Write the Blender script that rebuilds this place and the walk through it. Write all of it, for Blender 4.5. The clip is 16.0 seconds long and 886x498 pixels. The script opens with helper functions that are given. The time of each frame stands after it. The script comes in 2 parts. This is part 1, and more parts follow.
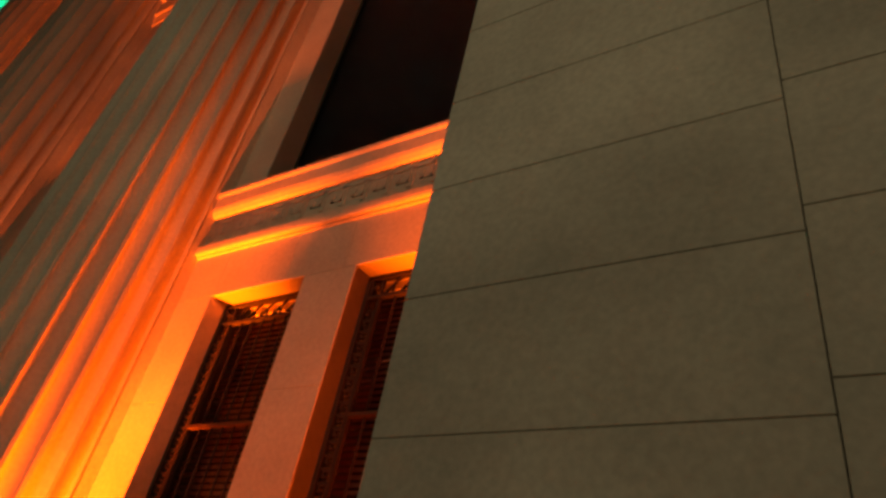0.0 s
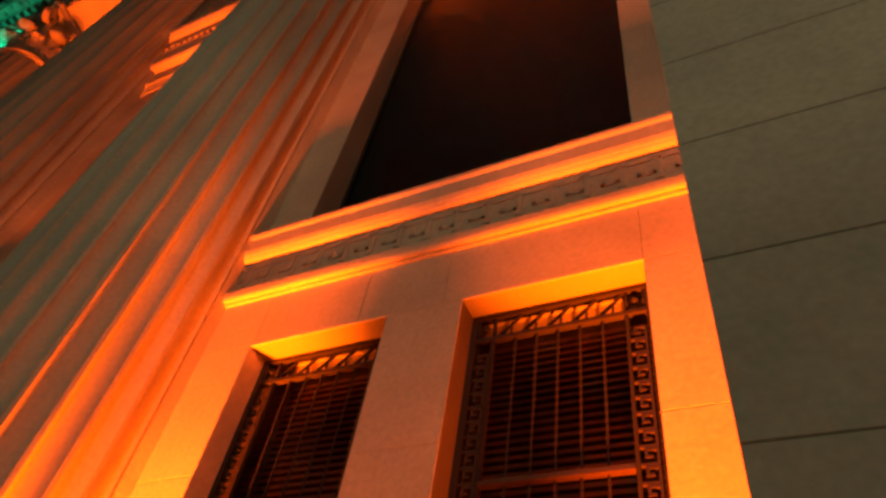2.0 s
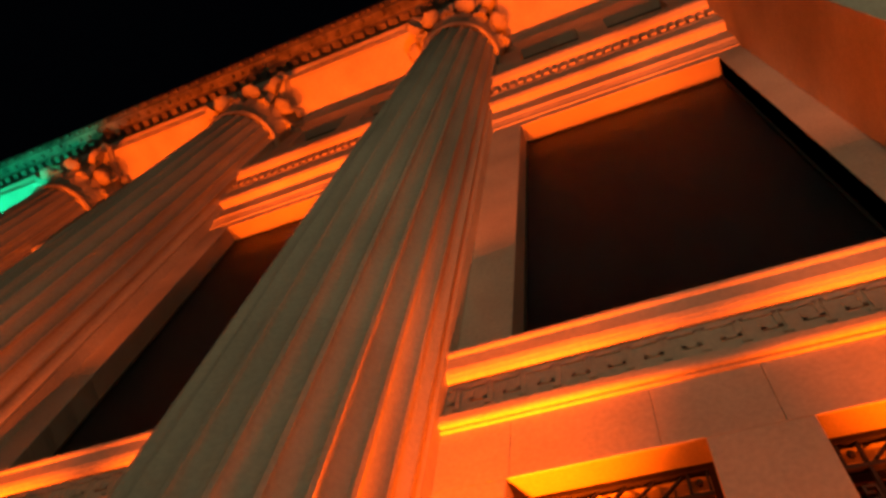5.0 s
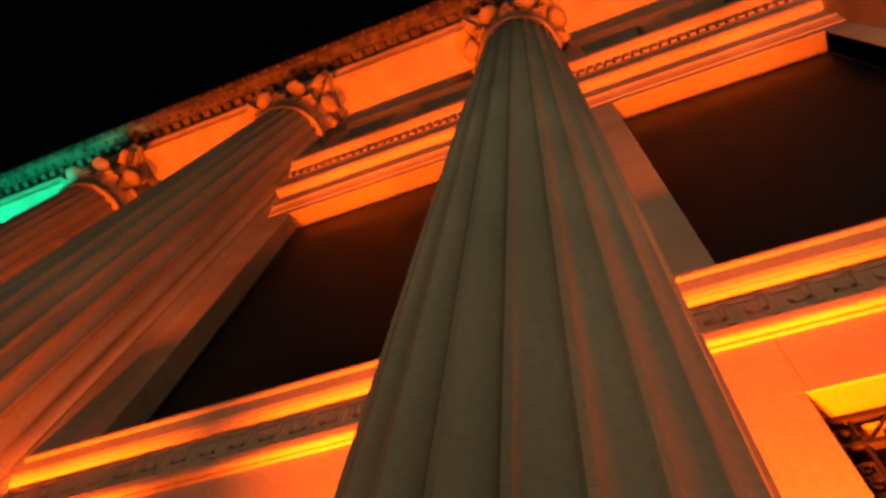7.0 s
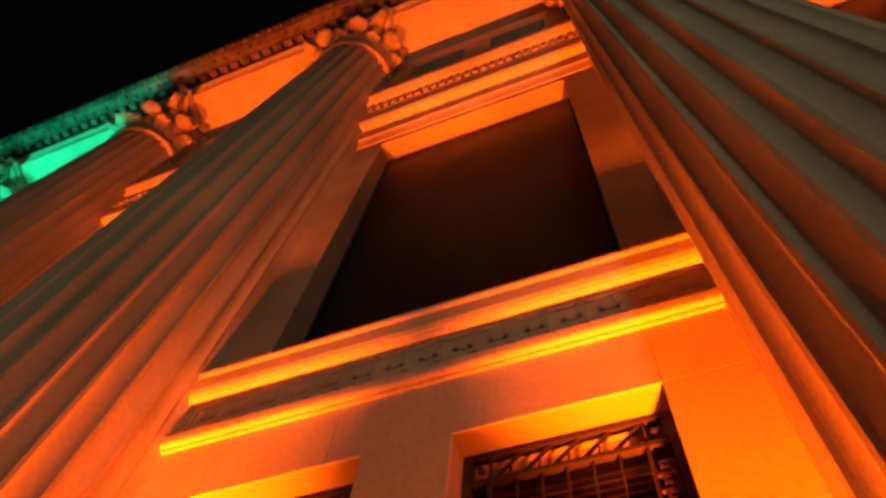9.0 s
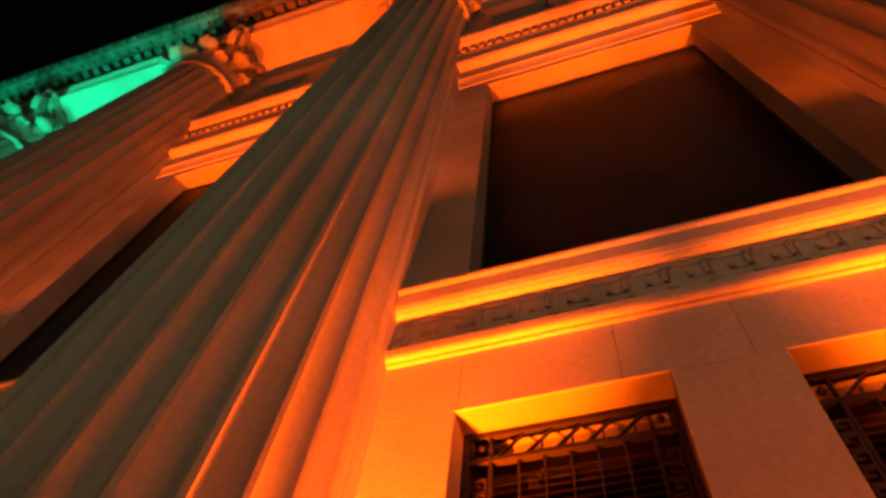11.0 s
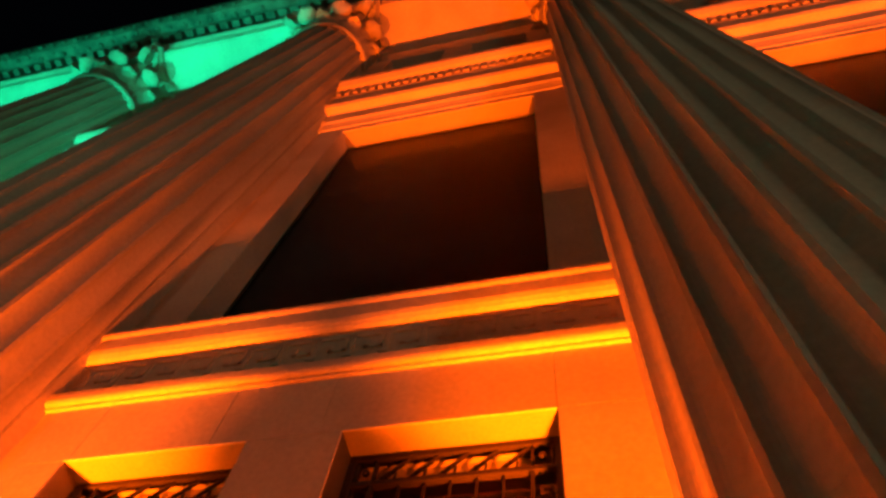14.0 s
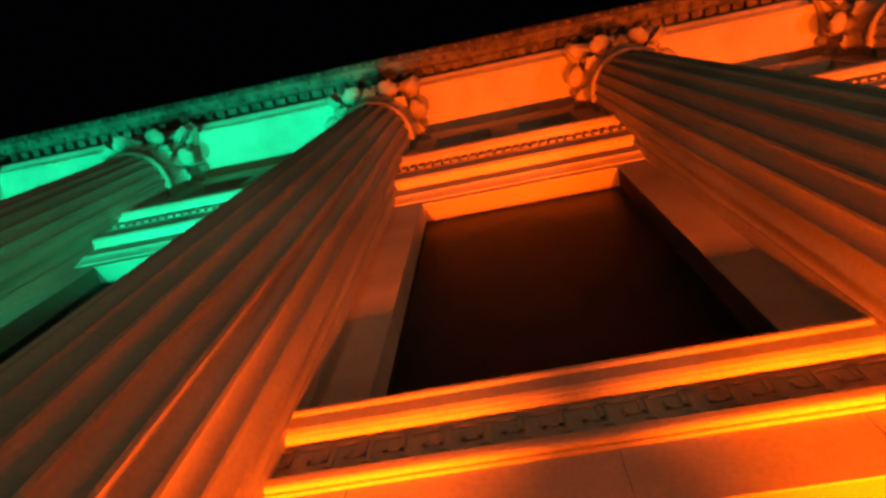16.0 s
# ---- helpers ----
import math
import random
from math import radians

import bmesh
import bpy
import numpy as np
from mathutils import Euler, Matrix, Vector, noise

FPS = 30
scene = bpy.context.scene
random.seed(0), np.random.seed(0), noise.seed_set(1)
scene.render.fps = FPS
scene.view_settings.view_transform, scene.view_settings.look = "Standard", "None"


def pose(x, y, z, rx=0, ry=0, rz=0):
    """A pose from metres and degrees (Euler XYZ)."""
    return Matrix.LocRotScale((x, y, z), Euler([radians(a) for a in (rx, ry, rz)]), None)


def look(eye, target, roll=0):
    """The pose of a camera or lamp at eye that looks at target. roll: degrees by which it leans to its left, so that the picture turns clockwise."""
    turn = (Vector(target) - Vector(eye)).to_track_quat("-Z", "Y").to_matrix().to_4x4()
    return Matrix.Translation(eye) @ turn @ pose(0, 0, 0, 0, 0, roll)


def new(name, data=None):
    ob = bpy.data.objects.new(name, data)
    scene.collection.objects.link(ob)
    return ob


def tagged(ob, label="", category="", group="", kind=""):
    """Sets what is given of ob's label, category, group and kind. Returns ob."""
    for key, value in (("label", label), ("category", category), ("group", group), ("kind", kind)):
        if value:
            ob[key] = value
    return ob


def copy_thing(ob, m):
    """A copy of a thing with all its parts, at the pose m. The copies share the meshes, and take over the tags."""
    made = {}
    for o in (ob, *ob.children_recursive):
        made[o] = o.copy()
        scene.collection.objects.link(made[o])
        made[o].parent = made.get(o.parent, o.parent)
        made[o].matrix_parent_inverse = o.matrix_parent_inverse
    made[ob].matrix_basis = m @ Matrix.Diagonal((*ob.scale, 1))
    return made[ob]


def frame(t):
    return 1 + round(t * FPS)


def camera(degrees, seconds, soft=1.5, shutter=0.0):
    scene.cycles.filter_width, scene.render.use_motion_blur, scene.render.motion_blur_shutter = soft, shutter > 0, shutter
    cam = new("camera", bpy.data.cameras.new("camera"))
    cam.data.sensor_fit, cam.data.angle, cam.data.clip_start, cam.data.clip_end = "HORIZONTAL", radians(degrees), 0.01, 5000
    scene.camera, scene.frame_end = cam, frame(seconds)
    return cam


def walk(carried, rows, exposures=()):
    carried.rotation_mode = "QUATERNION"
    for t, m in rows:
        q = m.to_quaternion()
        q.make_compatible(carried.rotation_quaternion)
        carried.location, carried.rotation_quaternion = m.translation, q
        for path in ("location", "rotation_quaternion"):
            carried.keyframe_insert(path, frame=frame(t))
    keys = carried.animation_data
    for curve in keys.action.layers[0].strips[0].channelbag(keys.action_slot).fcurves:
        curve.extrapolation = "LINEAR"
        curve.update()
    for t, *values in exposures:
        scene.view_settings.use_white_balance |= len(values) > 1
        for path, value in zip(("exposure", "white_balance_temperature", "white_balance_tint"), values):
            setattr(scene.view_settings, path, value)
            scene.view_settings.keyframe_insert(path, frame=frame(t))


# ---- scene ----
cam = camera(65.60, 16.0, soft=3.0)
ROWS = [
    (0.0, 0.586, 0.489, 1.497, 125.92, -9.93, 30.72),
    (0.5, 0.102, 0.698, 1.298, 131.82, -11.55, 28.27),
    (1.0, -0.293, 0.657, 1.310, 128.18, -8.68, 31.28),
    (1.5, -0.713, 0.795, 1.364, 135.30, -8.89, 25.62),
    (2.0, -1.062, 0.961, 1.411, 138.05, -7.95, 24.80),
    (2.5, -1.443, 1.031, 1.447, 139.29, -5.36, 30.20),
    (3.0, -1.829, 1.047, 1.427, 146.83, -3.71, 28.03),
    (3.5, -2.103, 1.107, 1.551, 153.51, -5.41, 22.51),
    (4.0, -2.377, 0.998, 1.445, 155.80, -4.20, 23.36),
    (4.5, -2.784, 0.983, 1.472, 155.34, -5.66, 22.24),
    (5.0, -3.141, 0.893, 1.469, 152.70, -6.47, 21.88),
    (7.5, -5.268, 1.370, 1.512, 156.87, -5.23, 20.61),
    (8.0, -5.662, 1.344, 1.513, 155.40, -5.80, 21.99),
    (10.5, -7.791, 1.385, 1.559, 152.90, -3.57, 18.42),
    (11.0, -8.252, 1.359, 1.574, 152.15, -4.79, 17.66),
    (11.5, -8.758, 1.363, 1.514, 151.92, -5.10, 15.87),
    (12.0, -9.250, 1.318, 1.474, 152.95, -6.08, 14.82),
    (12.5, -9.749, 1.335, 1.422, 153.05, -6.13, 14.29),
    (13.0, -10.218, 1.325, 1.415, 155.00, -5.52, 14.02),
    (13.5, -10.766, 1.400, 1.536, 154.01, -6.12, 12.81),
    (14.0, -11.233, 1.457, 1.605, 154.52, -5.58, 12.15),
    (14.5, -11.626, 1.398, 1.588, 154.16, -4.54, 12.08),
    (15.0, -12.041, 1.424, 1.659, 157.09, -2.97, 13.88),
    (15.5, -12.546, 1.428, 1.702, 162.32, -2.09, 11.82),
    (16.0, -12.950, 1.350, 1.668, 161.67, -2.32, 11.67),
]
walk(cam, [(t, pose(x, y, z, rx, ry, rz)) for t, x, y, z, rx, ry, rz in ROWS])

# ---- plan: bays repeat along x, the front runs at y = WALL ----
BAY, BAYS = 4.95, 7
COL_X, COL_Y, COL_R = -5.317, 3.145, 0.755          # first column's axis
WALL, LOWER = 3.60, 3.563                            # upper and lower wall faces
WIN_L, WIN_R, WIN_TOP = -4.20, -1.475, 10.98
LOW = ((-4.182, -3.102), (-2.577, -1.492))           # the two lower windows of a bay
LOW_TOP, LOW_SILL = 4.28, 1.25
PIER_X, PIER_Y, PIER_END = -1.146, 2.523, 0.475
SOFFIT, CAP_Z = 16.42, 14.75
RESPOND = 0.69
END_X = PIER_X - BAY * BAYS

# ---- world and lights ----
world = bpy.data.worlds.new("night")
scene.world = world
world.use_nodes = True
world.node_tree.nodes["Background"].inputs["Color"].default_value = (0.5, 0.6, 1.0, 1)
world.node_tree.nodes["Background"].inputs["Strength"].default_value = 0.0008


def uplight(x, y, z, target, colour, watts, angle):
    d = bpy.data.lights.new("uplight", "SPOT")
    d.energy, d.color, d.spot_size, d.spot_blend, d.shadow_soft_size = watts, colour, radians(angle), 1.0, 0.06
    ob = new("uplight", d)
    ob.matrix_world = look((x, y, z), target)


ORANGE, GREEN = (1.0, 0.093, 0.0004), (0.002, 1.0, 0.50)
UP_W, SPILL_W = 12500, 370       # the narrow core and the wide spill of each floodlight
for k in range(BAYS):
    mid = COL_X + BAY / 2 - BAY * k
    tint = ORANGE if k < 3 else GREEN
    for side in (-1, 1):
        reach = 1.605 if not (k == 0 and side == 1) else 1.42
        level = 0.7 if k >= 3 or (k == 0 and side == 1) else 1.0
        uplight(mid + side * reach, 3.10, 0.46, (mid + side * reach * 0.95, 3.5, 16), tint, UP_W * level, 38)
        uplight(mid + side * reach, 3.10, 0.45, (mid + side * reach * 0.6, 3.05, 12), tint, SPILL_W * level, 98)
# unseen lamps, added to give the stone fronts a dim street glow
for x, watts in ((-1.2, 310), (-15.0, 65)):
    d = bpy.data.lights.new("street_fill", "POINT")
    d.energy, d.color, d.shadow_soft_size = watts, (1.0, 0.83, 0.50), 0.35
    new("street_fill", d).location = (x, -4.5, 6.5)


# ---- materials ----
def material(name, colour, rough=0.8, metal=0.0, spread=0.12, grain=30.0, stain=0.7, bump=0.15, streak=0.0, random_tint=0.0):
    m = bpy.data.materials.new(name)
    m.use_nodes = True
    n, ln = m.node_tree.nodes, m.node_tree.links
    b = n["Principled BSDF"]
    b.inputs["Metallic"].default_value = metal
    geo = n.new("ShaderNodeTexCoord")
    info = n.new("ShaderNodeObjectInfo")
    place = n.new("ShaderNodeNewGeometry")
    coarse, fine = n.new("ShaderNodeTexNoise"), n.new("ShaderNodeTexNoise")
    coarse.inputs["Scale"].default_value, coarse.inputs["Detail"].default_value = stain, 6
    fine.inputs["Scale"].default_value, fine.inputs["Detail"].default_value = grain, 4
    mapping = n.new("ShaderNodeMapping")
    mapping.inputs["Scale"].default_value = (1, 1, 1 if not streak else streak)
    ln.new(place.outputs["Position"], mapping.inputs["Vector"])
    ln.new(mapping.outputs["Vector"], coarse.inputs["Vector"])
    ln.new(place.outputs["Position"], fine.inputs["Vector"])
    ramp = n.new("ShaderNodeValToRGB")
    lo = [c * (1 - 2.2 * spread) for c in colour]
    hi = [min(1, c * (1 + spread)) for c in colour]
    ramp.color_ramp.elements[0].position, ramp.color_ramp.elements[1].position = 0.3, 0.65
    ramp.color_ramp.elements[0].color, ramp.color_ramp.elements[1].color = (*lo, 1), (*hi, 1)
    ln.new(coarse.outputs["Fac"], ramp.inputs["Fac"])
    speck = n.new("ShaderNodeMapRange")
    speck.inputs["To Min"].default_value, speck.inputs["To Max"].default_value = 1 - spread * 1.6, 1 + spread * 1.6
    ln.new(fine.outputs["Fac"], speck.inputs["Value"])
    mul = n.new("ShaderNodeVectorMath")
    mul.operation = "SCALE"
    ln.new(ramp.outputs["Color"], mul.inputs[0])
    ln.new(speck.outputs["Result"], mul.inputs["Scale"])
    out = mul
    if random_tint:
        vary = n.new("ShaderNodeMapRange")
        vary.inputs["To Min"].default_value, vary.inputs["To Max"].default_value = 1 - random_tint, 1 + random_tint
        ln.new(info.outputs["Random"], vary.inputs["Value"])
        out = n.new("ShaderNodeVectorMath")
        out.operation = "SCALE"
        ln.new(mul.outputs[0], out.inputs[0])
        ln.new(vary.outputs["Result"], out.inputs["Scale"])
    ln.new(out.outputs[0], b.inputs["Base Color"])
    rr = n.new("ShaderNodeMapRange")
    rr.inputs["To Min"].default_value, rr.inputs["To Max"].default_value = max(0.03, rough - 0.12), min(1, rough + 0.1)
    ln.new(coarse.outputs["Fac"], rr.inputs["Value"])
    ln.new(rr.outputs["Result"], b.inputs["Roughness"])
    bp = n.new("ShaderNodeBump")
    bp.inputs["Strength"].default_value, bp.inputs["Distance"].default_value = bump, 0.01
    ln.new(fine.outputs["Fac"], bp.inputs["Height"])
    ln.new(bp.outputs["Normal"], b.inputs["Normal"])
    return m


STONE = material("limestone", (0.58, 0.53, 0.43), 0.82, spread=0.15, random_tint=0.025, bump=0.2)
COLUMN_STONE = material("column_limestone", (0.55, 0.505, 0.405), 0.8, spread=0.13, stain=1.6, streak=0.25, random_tint=0.05, bump=0.03)
# limestone of the top cornice, darker and more mottled than the wall
DARK_STONE = material("dark_limestone", (0.14, 0.12, 0.097), 0.9, spread=0.3, stain=3.0, bump=0.4)
CARVED = material("carved_limestone", (0.46, 0.42, 0.335), 0.85, spread=0.16, stain=2.2, bump=0.3)
MORTAR = material("mortar", (0.36, 0.325, 0.26), 0.95, grain=60)
# paler bronze: the light on the cross rail is put into its colour
RAIL = material("lit_bronze", (0.09, 0.055, 0.035), 0.5, 0.5, spread=0.2)
KEY_BRONZE = material("rubbed_bronze", (0.045, 0.03, 0.02), 0.6, 0.2, spread=0.2)
BRONZE = material("dark_bronze", (0.022, 0.016, 0.013), 0.8, 0.0, spread=0.25, grain=45)
PAVING = material("paving_concrete", (0.26, 0.25, 0.23), 0.85, spread=0.12, random_tint=0.08)
ASPHALT = material("asphalt", (0.05, 0.05, 0.052), 0.9, grain=90, bump=0.4)
DARK = material("dark_plaster", (0.035, 0.03, 0.028), 0.9)
# near-black, stands in for the unlit space behind the tall panes
BACKING = material("window_shade", (0.045, 0.055, 0.075), 0.9)
BLIND = material("slatted_blind", (0.48, 0.23, 0.17), 0.7)
HOUSING = material("black_metal", (0.03, 0.03, 0.032), 0.4, 0.5)


def glass_material(name, tint, rough):
    m = bpy.data.materials.new(name)
    m.use_nodes = True
    b = m.node_tree.nodes["Principled BSDF"]
    b.inputs["Base Color"].default_value, b.inputs["Roughness"].default_value = (*tint, 1), rough
    b.inputs["Transmission Weight"].default_value, b.inputs["IOR"].default_value = 1.0, 1.45
    return m


GLASS = glass_material("tinted_glass", (0.6, 0.52, 0.48), 0.12)
GLASS.node_tree.nodes["Principled BSDF"].inputs["IOR"].default_value = 1.15
DUSTY_GLASS = glass_material("dusty_glass", (0.42, 0.44, 0.5), 0.5)
DUSTY_GLASS.node_tree.nodes["Principled BSDF"].inputs["IOR"].default_value = 1.12


# ---- mesh tools ----
def box(bm, x0, x1, y0, y1, z0, z1):
    v = [bm.verts.new((x, y, z)) for z in (z0, z1) for x, y in ((x0, y0), (x1, y0), (x1, y1), (x0, y1))]
    for f in ((0, 3, 2, 1), (4, 5, 6, 7), (0, 1, 5, 4), (1, 2, 6, 5), (2, 3, 7, 6), (3, 0, 4, 7)):
        bm.faces.new([v[i] for i in f])
    return v


def beam(bm, a, b, w, d):
    """A straight bar in the xz plane from a to b, w wide and d deep in y."""
    (ax, ay, az), (bx, by, bz) = a, b
    ln = math.hypot(bx - ax, bz - az) or 1e-6
    nx, nz = -(bz - az) / ln * w / 2, (bx - ax) / ln * w / 2
    q = [(ax + nx, az + nz), (bx + nx, bz + nz), (bx - nx, bz - nz), (ax - nx, az - nz)]
    v = [bm.verts.new((x, ay + dy, z)) for dy in (-d / 2, d / 2) for x, z in q]
    for f in ((0, 1, 2, 3), (7, 6, 5, 4), (0, 4, 5, 1), (1, 5, 6, 2), (2, 6, 7, 3), (3, 7, 4, 0)):
        bm.faces.new([v[i] for i in f])


def extrude_profile(bm, prof, x0, x1):
    """A closed profile of (y, z) run along x."""
    a = [bm.verts.new((x0, y, z)) for y, z in prof]
    b = [bm.verts.new((x1, y, z)) for y, z in prof]
    n = len(prof)
    for i in range(n):
        bm.faces.new((a[i], a[(i + 1) % n], b[(i + 1) % n], b[i]))
    bm.faces.new(a[::-1])
    bm.faces.new(b)


def lathe(bm, prof, seg=48, cx=0.0, cy=0.0):
    rings = [[bm.verts.new((cx + r * math.cos(2 * math.pi * i / seg), cy + r * math.sin(2 * math.pi * i / seg), z)) for i in range(seg)] for r, z in prof]
    for p, q in zip(rings, rings[1:]):
        for i in range(seg):
            bm.faces.new((p[i], p[(i + 1) % seg], q[(i + 1) % seg], q[i]))
    bm.faces.new(rings[0][::-1])
    bm.faces.new(rings[-1])


def mesh_of(name, bm, mat, smooth=False):
    bmesh.ops.recalc_face_normals(bm, faces=bm.faces)
    me = bpy.data.meshes.new(name)
    bm.to_mesh(me)
    bm.free()
    me.materials.append(mat)
    if smooth:
        me.shade_smooth()
        if smooth is not True:
            me.set_sharp_from_angle(angle=radians(smooth))
    return me


def part(name, bm, mat, parent=None, label="", smooth=False):
    ob = new(name, mesh_of(name, bm, mat, smooth))
    if parent:
        ob.parent = parent
    return tagged(ob, label)


def boxes(*args):
    bm = bmesh.new()
    for a in args:
        box(bm, *a)
    return bm


BLOCKS = {}


def block(parent, x0, x1, y0, y1, z0, z1, mat=STONE, name="stone_block", bevel=0.003):
    """One bevelled stone; alike stones share a mesh."""
    key = (round(x1 - x0, 3), round(y1 - y0, 3), round(z1 - z0, 3), mat.name)
    if key not in BLOCKS:
        bm = bmesh.new()
        w, d, h = key[0] / 2, key[1] / 2, key[2] / 2
        box(bm, -w, w, -d, d, -h, h)
        front = [e for e in bm.edges if all(v.co.y < 0 for v in e.verts)]
        bmesh.ops.bevel(bm, geom=front, offset=bevel, segments=1, affect="EDGES")
        BLOCKS[key] = mesh_of(name, bm, mat)
    ob = new(name, BLOCKS[key])
    ob.location = ((x0 + x1) / 2, (y0 + y1) / 2, (z0 + z1) / 2)
    ob.parent = parent
    return ob


# ---- ground ----
tagged(part("ground", boxes((-400, 400, -400, 400, -0.6, -0.16)), ASPHALT), "dark asphalt street at night", "ground", kind="structure")
pavement = tagged(part("pavement", boxes((END_X - 60, 60, -3.2, 9, -0.3, -0.012)), MORTAR), "grey concrete pavement along the building", "pavement", kind="structure")

# ---- building core and walls ----
core = tagged(part("wall_back", boxes((END_X - 1, 14, 4.75, 9.0, 0, 17.6)), DARK), "dark interior wall behind the windows", "wall", kind="structure")
wall_front = tagged(part("wall_front", bmesh.new(), STONE), "beige limestone facade wall between columns", "wall", kind="structure")


def bay_backing(o, right):
    """The wall behind the facing stones of a bay, with its openings left free."""
    bm = bmesh.new()
    l, r = COL_X + o, right
    low = [(a + o, b + o) for a, b in LOW]
    y0, y1 = LOWER + 0.012, 4.1
    xs = [l] + [x for p in low for x in p] + [r]
    for i in range(0, len(xs), 2):
        box(bm, xs[i], xs[i + 1], y0, y1, 0, LOW_TOP)
    for a, b in low:
        box(bm, a, b, y0, y1, 0, LOW_SILL)
    box(bm, l, r, y0, y1, LOW_TOP, 4.8)
    box(bm, l, r, 3.62, y1, 4.8, 5.26)
    box(bm, l, WIN_L + o, WALL + 0.012, 4.1, 5.26, WIN_TOP)
    box(bm, WIN_R + o, r, WALL + 0.012, 4.1, 5.26, WIN_TOP)
    box(bm, l, r, WALL + 0.012, 4.1, WIN_TOP, 12.8)
    return bm


LEDGE_LOW = [(3.7, 4.86), (3.7, 4.755), (3.545, 4.755), (3.540, 4.760), (3.540, 4.778), (3.533, 4.778), (3.529, 4.768), (3.512, 4.775), (3.503, 4.79), (3.500, 4.812), (3.500, 4.86)]
LEDGE_HIGH = [(3.75, 5.58), (3.75, 5.212), (3.552, 5.212), (3.528, 5.222), (3.508, 5.240), (3.498, 5.262), (3.492, 5.268), (3.485, 5.292), (3.480, 5.317), (3.480, 5.450), (3.476, 5.457), (3.468, 5.475), (3.465, 5.487), (3.465, 5.515), (3.48, 5.535), (3.6, 5.58)]
HEAD = [(3.7, 11.16), (3.59, 11.16), (3.578, 11.18), (3.575, 11.27), (3.56, 11.30), (3.56, 11.36), (3.535, 11.40), (3.52, 11.42), (3.52, 11.82), (3.49, 11.83), (3.40, 11.84), (3.37, 11.90), (3.37, 12.28), (3.36, 12.30),
        (3.36, 12.34), (3.42, 12.34), (3.42, 12.72), (3.36, 12.75), (3.28, 12.76), (3.22, 12.82), (3.20, 12.88), (3.20, 13.02), (3.45, 13.10), (3.7, 13.10)]
KEY = [(0, 0), (0, 1), (0.82, 1), (0.82, 0.3), (0.42, 0.3), (0.42, 0.62)]


def meander(bm, x0, y, z0, pitch, height, w, d, count, upright=False):
    """A raised running key, built of bars end to end."""
    for i in range(count):
        run = [(p * pitch, q * height) for p, q in KEY] if not upright else [(q * height, p * pitch) for p, q in KEY]
        for (a, b), (c, e) in zip(run, run[1:]):
            ox, oz = (x0 + i * pitch, z0) if not upright else (x0, z0 + i * pitch)
            dx, dz = (c - a), (e - b)
            ln = math.hypot(dx, dz)
            beam(bm, (ox + a - dx / ln * w * 0.49, y, oz + b - dz / ln * w * 0.49), (ox + c + dx / ln * w * 0.49, y, oz + e + dz / ln * w * 0.49), w, d)
        if not upright:
            beam(bm, (x0 + i * pitch + 0.82 * pitch, y, z0 + height * 0.02), (x0 + (i + 1) * pitch, y, z0 + height * 0.02), w, d * 0.96)


def grille(w, h):
    """A bronze window grille of width w and height h: origin at its lower left front corner."""
    thing = new("window_grille")
    part("frame", boxes((0, 0.035, -0.02, 0.03, 0, h), (w - 0.035, w, -0.02, 0.03, 0, h), (0.035, w - 0.035, -0.02, 0.03, h - 0.035, h), (0.035, w - 0.035, -0.02, 0.03, 0, 0.04)), BRONZE, thing)
    part("band_rail", boxes((0.036, w - 0.036, -0.016, 0.026, h - 0.205, h - 0.178)), BRONZE, thing)
    part("cross_rail", boxes((0.155, w - 0.155, -0.03, 0.02, h - 1.15, h - 1.125)), RAIL, thing, "bronze rail in a paler tone to look lit")
    for x in (0.135, w - 0.155):
        part("inner_stile", boxes((x, x + 0.018, -0.012, 0.02, 0.041, h - 0.206)), BRONZE, thing)
    n = 5
    for i in range(n):
        bm = bmesh.new()
        x0, x1 = 0.16 + (w - 0.32) * i / n, 0.16 + (w - 0.32) * (i + 1) / n
        beam(bm, (x0, 0.005, h - 0.18), (x1, 0.005, h - 0.033), 0.012, 0.02)
        beam(bm, ((x0 * 0.45 + x1 * 0.55), 0.005, h - 0.18), ((x0 * 0.38 + x1 * 0.62), 0.005, h - 0.12), 0.008, 0.016)
        part("lattice_bar", bm, BRONZE, thing)
    for x0, x1 in ((0.04, 0.15), (w - 0.15, w - 0.04)):
        bm = bmesh.new()
        box(bm, x0, x0 + 0.014, -0.01, 0.02, h - 0.18, h - 0.034)
        box(bm, x1 - 0.014, x1, -0.01, 0.02, h - 0.18, h - 0.034)
        bmesh.ops.create_uvsphere(bm, u_segments=12, v_segments=8, radius=0.022, matrix=Matrix.Translation(((x0 + x1) / 2, 0.0, h - 0.105)))
        part("corner_boss", bm, BRONZE, thing, smooth=True)
    for x0 in (0.048, w - 0.128):
        bm = bmesh.new()
        meander(bm, x0, 0.0, 0.06, 0.092, 0.075, 0.013, 0.026, int((h - 0.3) / 0.092), upright=True)
        part("key_strip", bm, KEY_BRONZE, thing, "pierced bronze Greek key strip")
    for i in range(1, 6):
        x = 0.155 + (w - 0.31) * i / 6
        part("upright_bar", boxes((x - 0.005, x + 0.005, 0.0, 0.014, 0.041, h - 0.206)), BRONZE, thing)
    return tagged(thing, "dark bronze window grille with Greek key borders", "window grille", "lower window grilles")


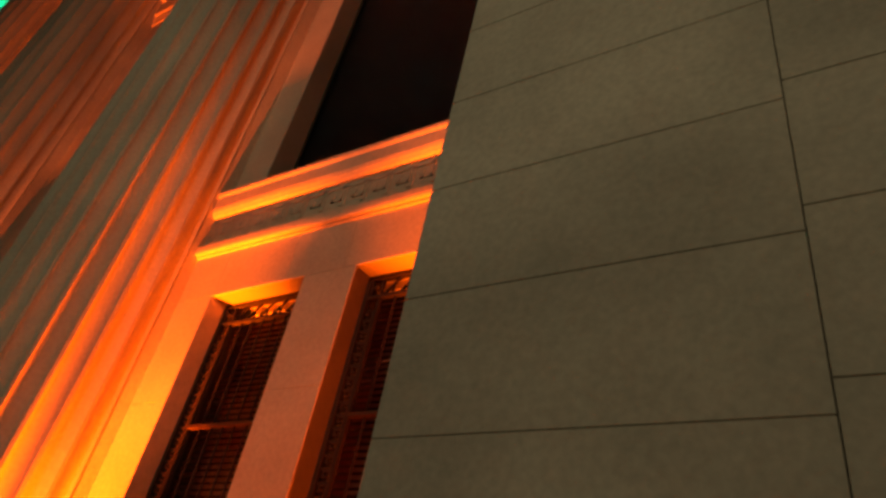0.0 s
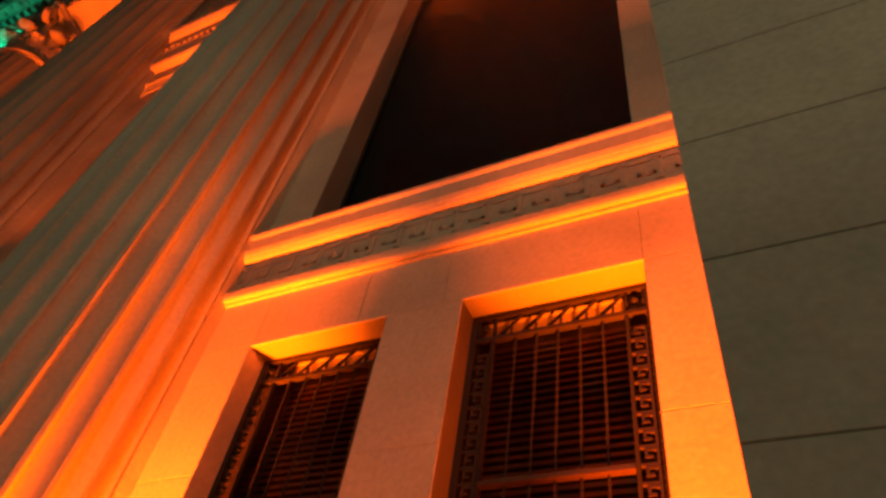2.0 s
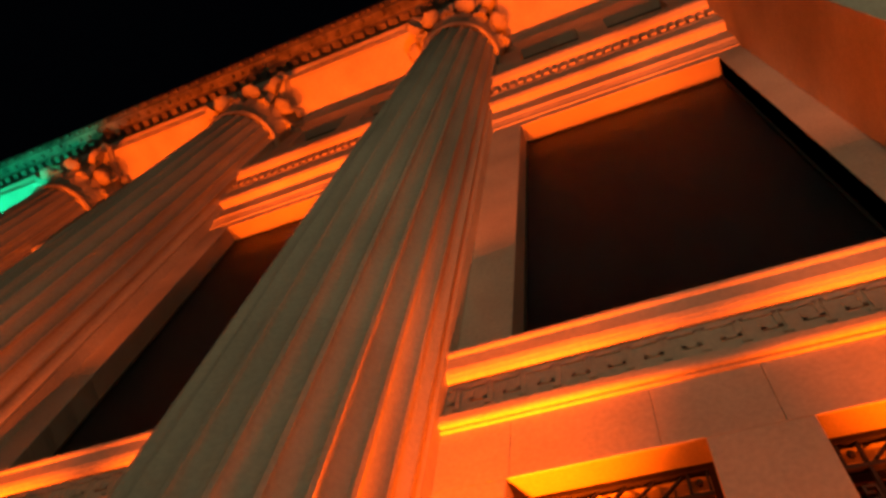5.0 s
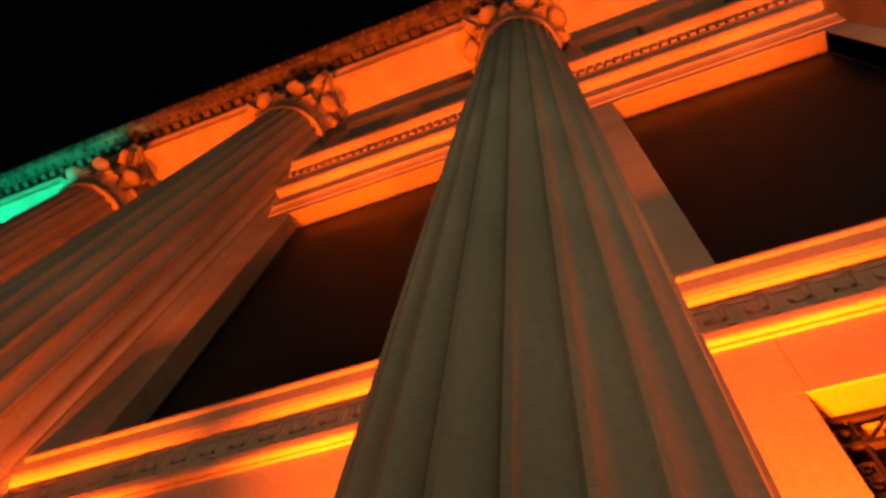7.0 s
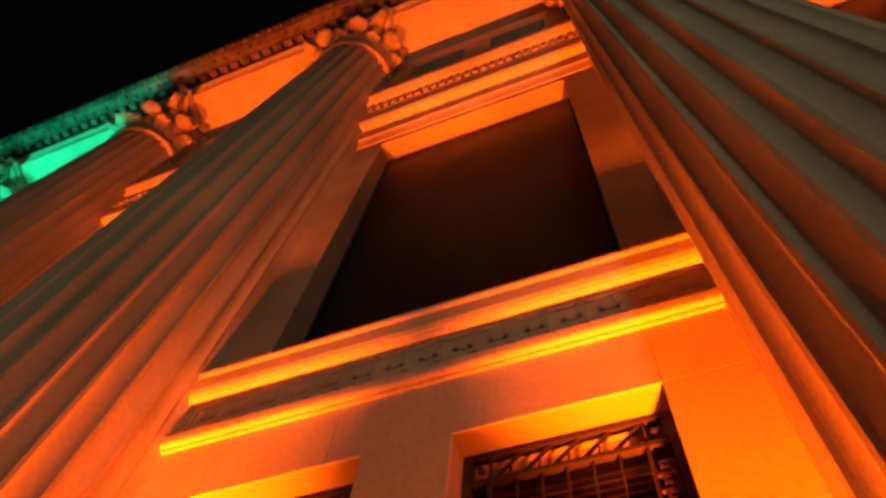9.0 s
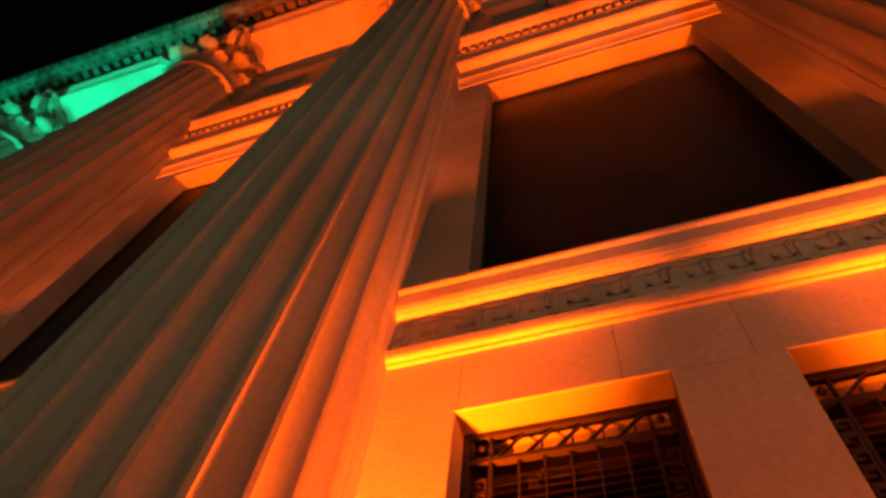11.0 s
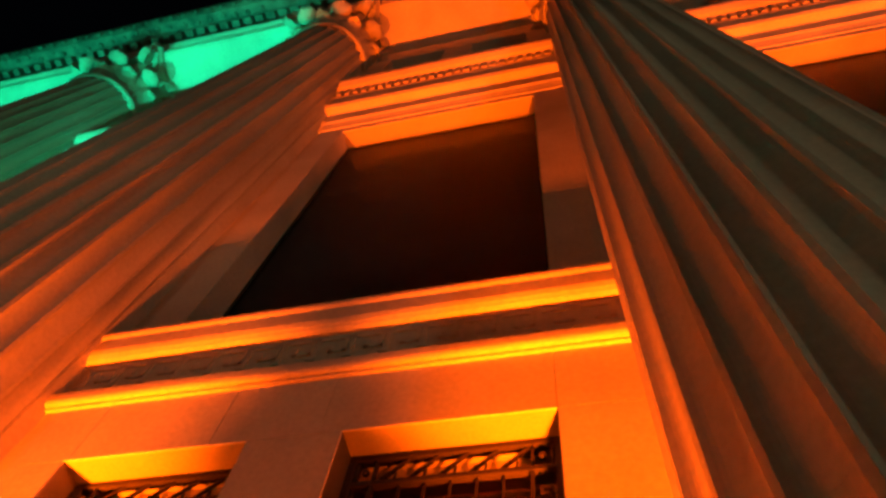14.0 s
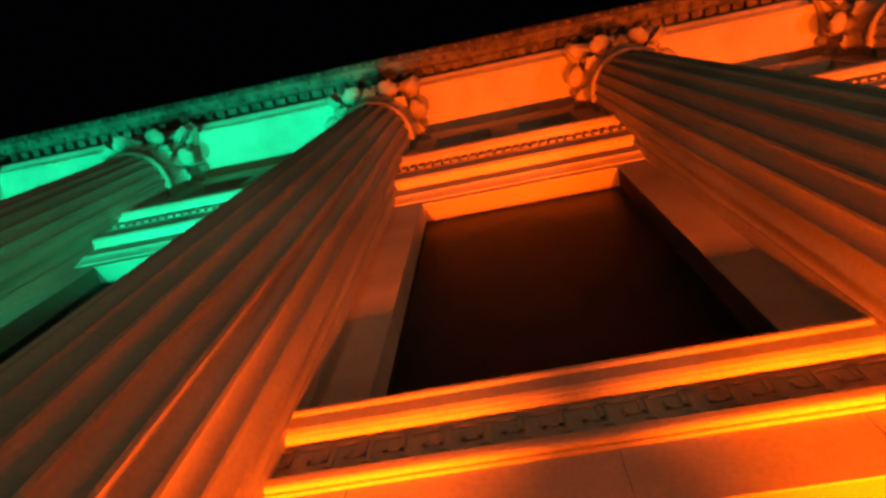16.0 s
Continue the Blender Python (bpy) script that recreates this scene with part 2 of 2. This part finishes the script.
def blind_mesh(w, h):
    bm = bmesh.new()
    n = int(h / 0.05)
    for i in range(n):
        z = i * 0.05
        v = [bm.verts.new(p) for p in ((0, 0, z), (w, 0, z), (w, 0.03, z + 0.042), (0, 0.03, z + 0.042))]
        bm.faces.new(v)
        v = [bm.verts.new(p) for p in ((0, 0.003, z), (w, 0.003, z), (w, 0.033, z + 0.042), (0, 0.033, z + 0.042))]
        bm.faces.new(v[::-1])
    return bm


LOW_W = LOW[0][1] - LOW[0][0]
first_grille = grille(LOW_W - 0.004, LOW_TOP - LOW_SILL - 0.004)
BLIND_MESH = mesh_of("blind", blind_mesh(LOW_W - 0.02, LOW_TOP - LOW_SILL - 0.12), BLIND)
PANE_LOW = mesh_of("pane", boxes((0, LOW_W, 0, 0.012, 0, LOW_TOP - LOW_SILL)), GLASS)
grille_count = 0
for k in range(BAYS):
    o = -BAY * k
    right = COL_X + BAY + o if k else PIER_X + 0.2
    part("bay_wall", bay_backing(o, right), MORTAR, wall_front)
    # facing stones, lower storey
    y0, y1 = LOWER, LOWER + 0.34
    j = 0.001
    left = COL_X + o
    zs = (0.0, 1.25, 2.3, 3.29, LOW_TOP)
    (a0, a1), (b0, b1) = [(p + o, q + o) for p, q in LOW]
    for z0, z1 in zip(zs, zs[1:]):
        block(wall_front, left, a0, y0, y1, z0 + j, z1 - j)
        block(wall_front, a1, b0, y0, y1, z0 + j, z1 - j)
        block(wall_front, b1, right, y0, y1, z0 + j, z1 - j)
    xs = (left, a0 + 0.02, a1 - 0.22, b0 - 0.13, b1 + 0.0, right)
    for x0, x1 in zip(xs, xs[1:]):
        block(wall_front, x0 + j, x1 - j, y0, y1, LOW_TOP + 0.0005, 4.762)
    for x0, x1 in ((a0, a1), (b0, b1)):
        block(wall_front, x0, x1, y0 - 0.03, y1, LOW_SILL - 0.12, LOW_SILL)
    # upper wall strips beside the tall window, and its head
    for x0, x1 in ((left, WIN_L + o), (WIN_R + o, right)):
        for z0, z1 in ((5.3, 7.25), (7.25, 9.15), (9.15, WIN_TOP)):
            block(wall_front, x0, x1, WALL, 3.86, z0 + j, z1 - j)
    for x0, x1 in ((left, WIN_L + o + 0.7), (WIN_L + o + 0.7, WIN_R + o - 0.7), (WIN_R + o - 0.7, right)):
        block(wall_front, x0 + j, x1 - j, WALL, 3.93, WIN_TOP + 0.0005, 11.36)
    # string courses and key frieze
    for prof, label in ((LEDGE_LOW, "moulded limestone string course"), (LEDGE_HIGH, "projecting moulded limestone sill course")):
        bm = bmesh.new()
        extrude_profile(bm, prof, left, right)
        tagged(part("trim", bm, STONE), label, "moulding", "string courses", "structure")
    frieze = tagged(part("trim", boxes((left, right, 3.550, 3.7, 4.861, 5.211)), STONE), "limestone frieze with carved Greek key", "frieze", "key friezes", "structure")
    bm = bmesh.new()
    meander(bm, left + 0.1, 3.547, 4.96, 0.229, 0.20, 0.026, 0.012, int((right - left - 0.2) / 0.229))
    part("greek_key", bm, STONE, frieze)
    # head cornice with dentils
    bm = bmesh.new()
    hx0, hx1 = WIN_L + o - 0.69, min(WIN_R + o + 0.69, PIER_X + 0.05) if k == 0 else WIN_R + o + 0.69
    extrude_profile(bm, HEAD, hx0, hx1)
    cornice = tagged(part("window_cornice", bm, STONE), "dentilled limestone cornice over the tall window", "cornice", "window cornices", "structure")
    bm = bmesh.new()
    x = hx0 + 0.02
    while x < hx1 - 0.1:
        box(bm, x, x + 0.085, 3.335, 3.425, 12.42, 12.70)
        x += 0.14
    tagged(part("dentil", bm, STONE, cornice), kind="stuff")
    # wall over the cornice with two small sunk windows
    px = (LOW[0][0] + o, LOW[0][1] + o + 0.02, LOW[1][0] + o + 0.02, LOW[1][1] + o)
    attic = tagged(part("wall_attic", boxes((left, px[0], 3.4, 3.99, 13.1, 16.5), (px[1], px[2], 3.4, 3.99, 13.1, 16.5), (px[3], right, 3.4, 3.99, 13.1, 16.5),
                   (px[0], px[1], 3.4, 3.99, 13.1, 14.32), (px[2], px[3], 3.4, 3.99, 13.1, 14.32), (px[0], px[1], 3.4, 3.99, 15.40, 16.5), (px[2], px[3], 3.4, 3.99, 15.40, 16.5)), STONE),
                   "limestone attic wall with two small windows", "wall", kind="structure")
    for x0, x1 in (px[:2], px[2:]):
        w = tagged(part("attic_window", boxes((x0, x1, 3.62, 3.64, 14.32, 15.40)), GLASS), "small dark sunk attic window", "window", "attic windows", "structure")
        part("window_frame", boxes((x0, x1, 3.58, 3.615, 14.32, 14.38), (x0, x1, 3.58, 3.615, 15.34, 15.40), (x0, x0 + 0.06, 3.58, 3.615, 14.38, 15.34), (x1 - 0.06, x1, 3.58, 3.615, 14.38, 15.34)), BRONZE, w)
    # tall window
    x0, x1 = WIN_L + o, WIN_R + o
    win = tagged(new("window_%d" % (k + 1)), "tall dark plate-glass window in a deep stone reveal", "window", "tall windows", "structure")
    part("window_frame", boxes((x0 + 0.001, x0 + 0.03, 3.862, 3.92, 5.3, WIN_TOP), (x1 - 0.03, x1 - 0.001, 3.862, 3.92, 5.3, WIN_TOP), (x0 + 0.03, x1 - 0.03, 3.862, 3.92, WIN_TOP - 0.03, WIN_TOP - 0.002), (x0 + 0.03, x1 - 0.03, 3.862, 3.92, 5.3, 5.34)), BRONZE, win)
    part("pane", boxes((x0 + 0.03, x1 - 0.03, 3.875, 3.887, 5.34, WIN_TOP - 0.03)), DUSTY_GLASS, win)
    # added panel that closes off the space behind the pane
    part("backing_panel", boxes((x0, x1, 3.93, 3.95, 5.3, WIN_TOP)), BACKING, win, "dark panel added behind the glass to keep it black")
    # lower windows with grilles
    for x0, x1 in ((a0, a1), (b0, b1)):
        lw = tagged(new("lower_window"), "dark lower window with closed slatted blind", "window", "lower windows", "structure")
        p = new("pane", PANE_LOW)
        p.location, p.parent = (x0, 3.875, LOW_SILL), lw
        b = new("blind", BLIND_MESH)
        b.location, b.parent = (x0 + 0.01, 3.91, LOW_SILL + 0.02), lw
        part("transom_panel", boxes((x0, x1, 3.85, 3.873, LOW_TOP - 0.07, LOW_TOP)), STONE, lw, "pale stone head of the window")
        m = pose(x0 + 0.002, LOWER + 0.19, LOW_SILL + 0.002)
        if grille_count == 0:
            first_grille.matrix_basis = m
        else:
            copy_thing(first_grille, m)
        grille_count += 1


# ---- columns ----
def flute_ring(r, z, flutes=24, per=14):
    pts = []
    for i in range(flutes * per):
        a = 2 * math.pi * (i / per + 0.5) / flutes
        u = (i % per) / per
        v = abs(u - 0.5) / 0.40
        dip = math.sqrt(1 - v * v) if v < 1 else 0.0
        rr = r * (1 - 0.062 * dip)
        pts.append((rr * math.cos(a), rr * math.sin(a), z))
    return pts


def drum(z0, z1, r0, r1):
    bm = bmesh.new()
    e = 0.0012
    rings = []
    for z, r in ((z0, r0 - e), (z0 + e, r0), (z1 - e, r1), (z1, r1 - e)):
        rings.append([bm.verts.new(p) for p in flute_ring(r, z)])
    n = len(rings[0])
    for p, q in zip(rings, rings[1:]):
        for i in range(n):
            bm.faces.new((p[i], p[(i + 1) % n], q[(i + 1) % n], q[i]))
    bm.faces.new(rings[0][::-1])
    bm.faces.new(rings[-1])
    return bm


def leaf(bm, ang, r0, z0, h, w, curl, lobes=5, boss=True):
    """An acanthus leaf: a thick curved strip with a lobed edge and a curled tip."""
    rows, n = [], 12
    c, s = math.cos(ang), math.sin(ang)
    for i in range(n + 1):
        t = i / n
        if t < 0.72:
            u = t / 0.72
            r, z = r0 + 0.10 * u * u, z0 + h * u
        else:
            a = (t - 0.72) / 0.28 * math.pi * 1.15
            r, z = r0 + 0.10 + curl * (1 - math.cos(a)) , z0 + h + curl * 1.2 * math.sin(a)
        half = w / 2 * (0.75 + 0.25 * math.sin(math.pi * t)) * (1 - 0.6 * max(0, t - 0.7) / 0.3) * (1 + 0.16 * math.cos(2 * math.pi * lobes * t))
        row = []
        for k, q in enumerate((-1, -0.5, 0, 0.5, 1)):
            bulge = 0.05 * (1 - abs(q)) + (0.03 if k == 2 else 0)
            rr, tt = r + bulge, q * half
            row.append((rr * c - tt * s, rr * s + tt * c, z))
        rows.append(row)
    front = [[bm.verts.new(p) for p in row] for row in rows]
    back = [[bm.verts.new((p[0] - 0.05 * c, p[1] - 0.05 * s, p[2])) for p in row] for row in rows]
    for i in range(n):
        for k in range(4):
            bm.faces.new((front[i][k], front[i][k + 1], front[i + 1][k + 1], front[i + 1][k]))
            bm.faces.new((back[i][k + 1], back[i][k], back[i + 1][k], back[i + 1][k + 1]))
        for k, e in ((0, 0), (4, 1)):
            q = (front[i][k], front[i + 1][k], back[i + 1][k], back[i][k])
            bm.faces.new(q if e else q[::-1])
    for i in (0, n):
        for k in range(4):
            bm.faces.new((front[i][k], back[i][k], back[i][k + 1], front[i][k + 1]))
    if not boss:
        return
    rt = r0 + 0.13 + curl
    bmesh.ops.create_uvsphere(bm, u_segments=14, v_segments=8, radius=curl * 1.2, matrix=Matrix.Translation((rt * c, rt * s, z0 + h)) @ Matrix.Rotation(ang, 4, "Z") @ Matrix.Diagonal((0.85, 1.2, 0.55, 1)))


def scroll(bm, ang, r_foot, z_foot, r_eye, z_eye, size, w):
    """A volute stalk that rises from the bell and winds up under an abacus corner."""
    c, s = math.cos(ang), math.sin(ang)
    path = []
    for i in range(9):
        t = i / 8
        path.append((r_foot + (r_eye - size - r_foot) * t ** 1.6, z_foot + (z_eye - z_foot) * t, 0.10))
    for i in range(1, 30):
        a = math.pi - i / 29 * math.pi * 3.3
        q = size * (1 - 0.75 * i / 29)
        path.append((r_eye + q * math.cos(a), z_eye + q * math.sin(a), 0.10 - 0.04 * i / 29))
    rows = []
    for i, (r, z, th) in enumerate(path):
        p, n = path[max(0, i - 1)], path[min(len(path) - 1, i + 1)]
        dr, dz = n[0] - p[0], n[1] - p[1]
        ln = math.hypot(dr, dz) or 1
        nr, nz = -dz / ln * th / 2, dr / ln * th / 2
        row = []
        for (a, b, q) in ((r + nr, z + nz, -w / 2), (r + nr, z + nz, w / 2), (r - nr, z - nz, w / 2), (r - nr, z - nz, -w / 2)):
            row.append(bm.verts.new((a * c - q * s, a * s + q * c, b)))
        rows.append(row)
    for p, q in zip(rows, rows[1:]):
        for k in range(4):
            bm.faces.new((p[k], p[(k + 1) % 4], q[(k + 1) % 4], q[k]))
    bm.faces.new(rows[0][::-1])
    bm.faces.new(rows[-1])


def abacus(z0, z1, half, sag):
    bm = bmesh.new()
    def ring(grow, z):
        pts, h = [], half + grow
        cut = 0.14
        for side in range(4):
            a = side * math.pi / 2
            for i in range(13):
                u = -1 + 2 * i / 12
                x, y = u * (h - cut), -h + sag * (1 - u * u)
                pts.append(bm.verts.new((x * math.cos(a) - y * math.sin(a), x * math.sin(a) + y * math.cos(a), z)))
        return pts
    rings = [ring(-0.07, z0), ring(-0.05, (z0 * 2 + z1) / 3), ring(0.0, (z0 + 1.3 * z1) / 2.3), ring(0.0, z1)]
    n = len(rings[0])
    for p, q in zip(rings, rings[1:]):
        for i in range(n):
            bm.faces.new((p[i], p[(i + 1) % n], q[(i + 1) % n], q[i]))
    bm.faces.new(rings[0][::-1])
    bm.faces.new(rings[-1])
    return bm


def column():
    thing = new("column")
    base = boxes((-0.92, 0.92, -0.92, 0.92, 0, 0.28))
    part("plinth", base, STONE, thing)
    bm = bmesh.new()
    prof = [(0.76, 0.281)] + [(0.72 + 0.045 * math.cos(a), 0.39 + 0.105 * math.sin(a)) for a in [math.pi * (i / 8 - 0.5) for i in range(9)]]
    prof += [(0.76, 0.52), (0.755, 0.58)] + [(0.74 + 0.04 * math.cos(a), 0.66 + 0.07 * math.sin(a)) for a in [math.pi * (i / 6 - 0.5) for i in range(7)]] + [(0.76, 0.76)]
    lathe(bm, prof)
    part("base", bm, STONE, thing, smooth=True)
    zs = [0.765, 2.75, 4.75, 6.85, 9.0, 11.2, 13.0, CAP_Z]
    for z0, z1 in zip(zs, zs[1:]):
        r = lambda z: COL_R * (1 - 0.035 * (z / 13.4) ** 2) + 0.003
        part("drum", drum(z0, z1, r(z0), r(z1)), COLUMN_STONE, thing)
    cap = part("capital", bmesh.new(), CARVED, thing, "weathered Corinthian capital")
    h = SOFFIT - CAP_Z
    bm = bmesh.new()
    r = COL_R * 0.965
    lathe(bm, [(r, CAP_Z + 0.001)] + [(r + 0.065 * math.cos(a), CAP_Z + 0.08 + 0.08 * math.sin(a)) for a in [math.pi * (i / 8 - 0.5) for i in range(9)]] + [(r, CAP_Z + 0.17)])
    part("astragal", bm, CARVED, cap, smooth=True)
    bm = bmesh.new()
    lathe(bm, [(r - 0.03, CAP_Z + 0.171), (r - 0.07, CAP_Z + 0.5 * h), (r - 0.02, CAP_Z + 0.72 * h), (r + 0.10, CAP_Z + 0.87 * h)])
    part("bell", bm, CARVED, cap, smooth=True)
    for i in range(8):
        bm = bmesh.new()
        leaf(bm, math.pi / 4 * i, r - 0.05, CAP_Z + 0.172, h * 0.26, 0.48, 0.08, boss=False)
        part("acanthus_leaf", bm, CARVED, cap, smooth=True)
    for i in range(8):
        bm = bmesh.new()
        leaf(bm, math.pi / 4 * (i + 0.5), r - 0.04, CAP_Z + 0.25, h * 0.36, 0.40, 0.15)
        part("acanthus_leaf", bm, CARVED, cap, smooth=True)
    for i in range(4):
        bm = bmesh.new()
        scroll(bm, math.pi / 4 + math.pi / 2 * i, r, CAP_Z + 0.45 * h, 1.12, CAP_Z + 0.70 * h, 0.21, 0.15)
        part("volute", bm, CARVED, cap)
    for i in range(8):
        bm = bmesh.new()
        scroll(bm, math.pi / 2 * (i // 2) + (0.2 if i % 2 else -0.2), r - 0.02, CAP_Z + 0.5 * h, 0.86, CAP_Z + 0.75 * h, 0.10, 0.09)
        part("helix", bm, CARVED, cap)
    part("abacus", abacus(CAP_Z + 0.872 * h, SOFFIT - 0.002, 1.0, 0.18), CARVED, cap)
    for i in range(4):
        a = math.pi / 2 * i
        bm = bmesh.new()
        bmesh.ops.create_uvsphere(bm, u_segments=14, v_segments=8, radius=0.12, matrix=Matrix.Translation((0.86 * math.cos(a), 0.86 * math.sin(a), CAP_Z + 0.93 * h)))
        part("fleuron", bm, CARVED, cap, smooth=True)
    return tagged(thing, "fluted limestone column with Corinthian capital, engaged in the wall", "column", "columns of the facade")


first = column()
first.matrix_basis = pose(COL_X, COL_Y, 0)
for k in range(1, BAYS):
    copy_thing(first, pose(COL_X - BAY * k, COL_Y, 0))

# flat responds behind the columns, on which the ledges stop
for k in range(BAYS):
    x = COL_X - BAY * k
    respond = tagged(part("wall_respond", boxes((x - RESPOND + 0.01, x + RESPOND - 0.01, 3.47, 3.62, 0, 16.4)), MORTAR), "flat limestone pilaster behind the column", "pilaster", "pilasters", "structure")
    for z0, z1 in zip((0.0, 2.75, 4.75, 6.85, 9.0, 11.2, 13.3), (2.75, 4.75, 6.85, 9.0, 11.2, 13.3, 16.4)):
        block(respond, x - RESPOND, x + RESPOND, 3.45, 3.615, z0 + 0.001, z1 - 0.001)

# ---- entablature ----
ex0, ex1 = END_X - 1, PIER_X + 0.25
bm = bmesh.new()
ENTAB = [(4.2, SOFFIT), (3.32, SOFFIT), (3.30, SOFFIT + 0.02), (2.46, SOFFIT + 0.02), (2.44, SOFFIT), (2.40, SOFFIT), (2.40, 16.62), (2.37, 16.64), (2.37, 16.86), (2.33, 16.88), (2.28, 16.95), (2.28, 17.02),
         (2.36, 17.03), (2.36, 17.30), (4.2, 17.30)]
CORNICE = [(4.2, 17.303), (2.36, 17.303), (2.32, 17.32), (2.26, 17.40), (2.26, 17.62), (2.10, 17.64), (2.07, 17.68), (1.86, 17.70), (1.84, 17.72), (1.84, 17.82), (1.80, 17.86), (1.74, 18.00), (1.72, 18.10), (1.9, 18.16), (4.2, 18.16)]
extrude_profile(bm, ENTAB, ex0, ex1)
entablature = tagged(part("entablature", bm, STONE), "limestone entablature with dentils and carved cornice", "entablature", kind="structure")
bm = bmesh.new()
extrude_profile(bm, CORNICE, ex0, ex1)
part("cornice", bm, DARK_STONE, entablature, "dark projecting cornice")
bm = bmesh.new()
x = ex0 + 0.05
while x < ex1 - 0.2:
    box(bm, x, x + 0.16, 2.12, 2.27, 17.43, 17.615)
    x += 0.29
tagged(part("dentil", bm, DARK_STONE, entablature), kind="stuff")
bm = bmesh.new()
x, i = ex0 + 0.05, 0
while x < ex1 - 0.2:
    if i % 2:
        bmesh.ops.create_icosphere(bm, subdivisions=1, radius=0.075, matrix=Matrix.Translation((x + random.uniform(-0.03, 0.03), 1.80, 17.93)) @ Matrix.Diagonal((random.uniform(0.6, 1.1), 0.9, random.uniform(1.2, 1.9), 1)))
    else:
        lean = random.uniform(-0.05, 0.05)
        beam(bm, (x - 0.05, 1.79, 17.84), (x + lean, 1.74, 18.02 + random.uniform(0, 0.13)), random.uniform(0.05, 0.1), 0.09)
        bmesh.ops.create_icosphere(bm, subdivisions=1, radius=random.uniform(0.05, 0.09), matrix=Matrix.Translation((x + lean, random.uniform(1.9, 2.03), 17.68)))
    x += 0.16
    i += 1
tagged(part("carved_ornament", bm, DARK_STONE, entablature, "dark mottled carved leaf ornament"), kind="stuff")

# ---- corner pier ----
pier = tagged(part("wall_pier", boxes((PIER_X + 0.005, PIER_END - 0.005, PIER_Y + 0.005, 4.7, 0, 18.0), (PIER_END - 0.005, 14, PIER_Y + 0.021, 4.7, 0, 18.0)), MORTAR), "plain ashlar limestone corner pier", "wall", kind="structure")
COURSE, J = 0.652, 0.003
for n in range(27):
    z0, z1 = 0.46 + COURSE * (n - 1) + J, 0.46 + COURSE * n - J
    if n == 0:
        continue
    z0 = max(z0, 0.001)
    # the course turns the corner as one stone
    block(pier, PIER_X, PIER_END, PIER_Y, 3.62, z0, z1)
    step = 1.5
    shift = 0.75 if n % 2 else 0.0
    xs = [PIER_END] + [PIER_END + 1.1 - shift * 0.6 + step * i for i in range(4)]
    for x0, x1 in zip(xs, xs[1:]):
        block(pier, x0 + J, x1 - J, PIER_Y + 0.015, 3.3, z0 + 0.12, z1 + 0.12)


# ---- uplight fixtures on the ground ----
def fixture():
    thing = new("uplight_fixture")
    part("base_plate", boxes((-0.06, 0.06, -0.06, 0.06, 0.0, 0.012)), HOUSING, thing)
    bm = bmesh.new()
    lathe(bm, [(0.035, 0.0125), (0.04, 0.05), (0.045, 0.13), (0.047, 0.135)], 20)
    part("housing", bm, HOUSING, thing, smooth=True)
    return tagged(thing, "black metal ground floodlight beside a column", "floodlight", "floodlights")


fx = fixture()
spots = [(COL_X + BAY / 2 - BAY * k + s * (1.605 if not (k == 0 and s == 1) else 1.42)) for k in range(BAYS) for s in (-1, 1)]
fx.matrix_basis = pose(spots[0], 3.10, 0.281)
for x in spots[1:]:
    copy_thing(fx, pose(x, 3.10, 0.281 if x < PIER_X - 0.8 else 0.0))

# ---- paving slabs where the walk goes ----
for i in range(36):
    for jx in range(3):
        x0, y0 = 3.0 - 0.9 * i, -0.4 + 0.9 * jx
        block(pavement, x0 - 0.9 + 0.004, x0 - 0.004, y0 + 0.004, y0 + 0.896, -0.1, 0.0, PAVING, "paving_slab", 0.004)
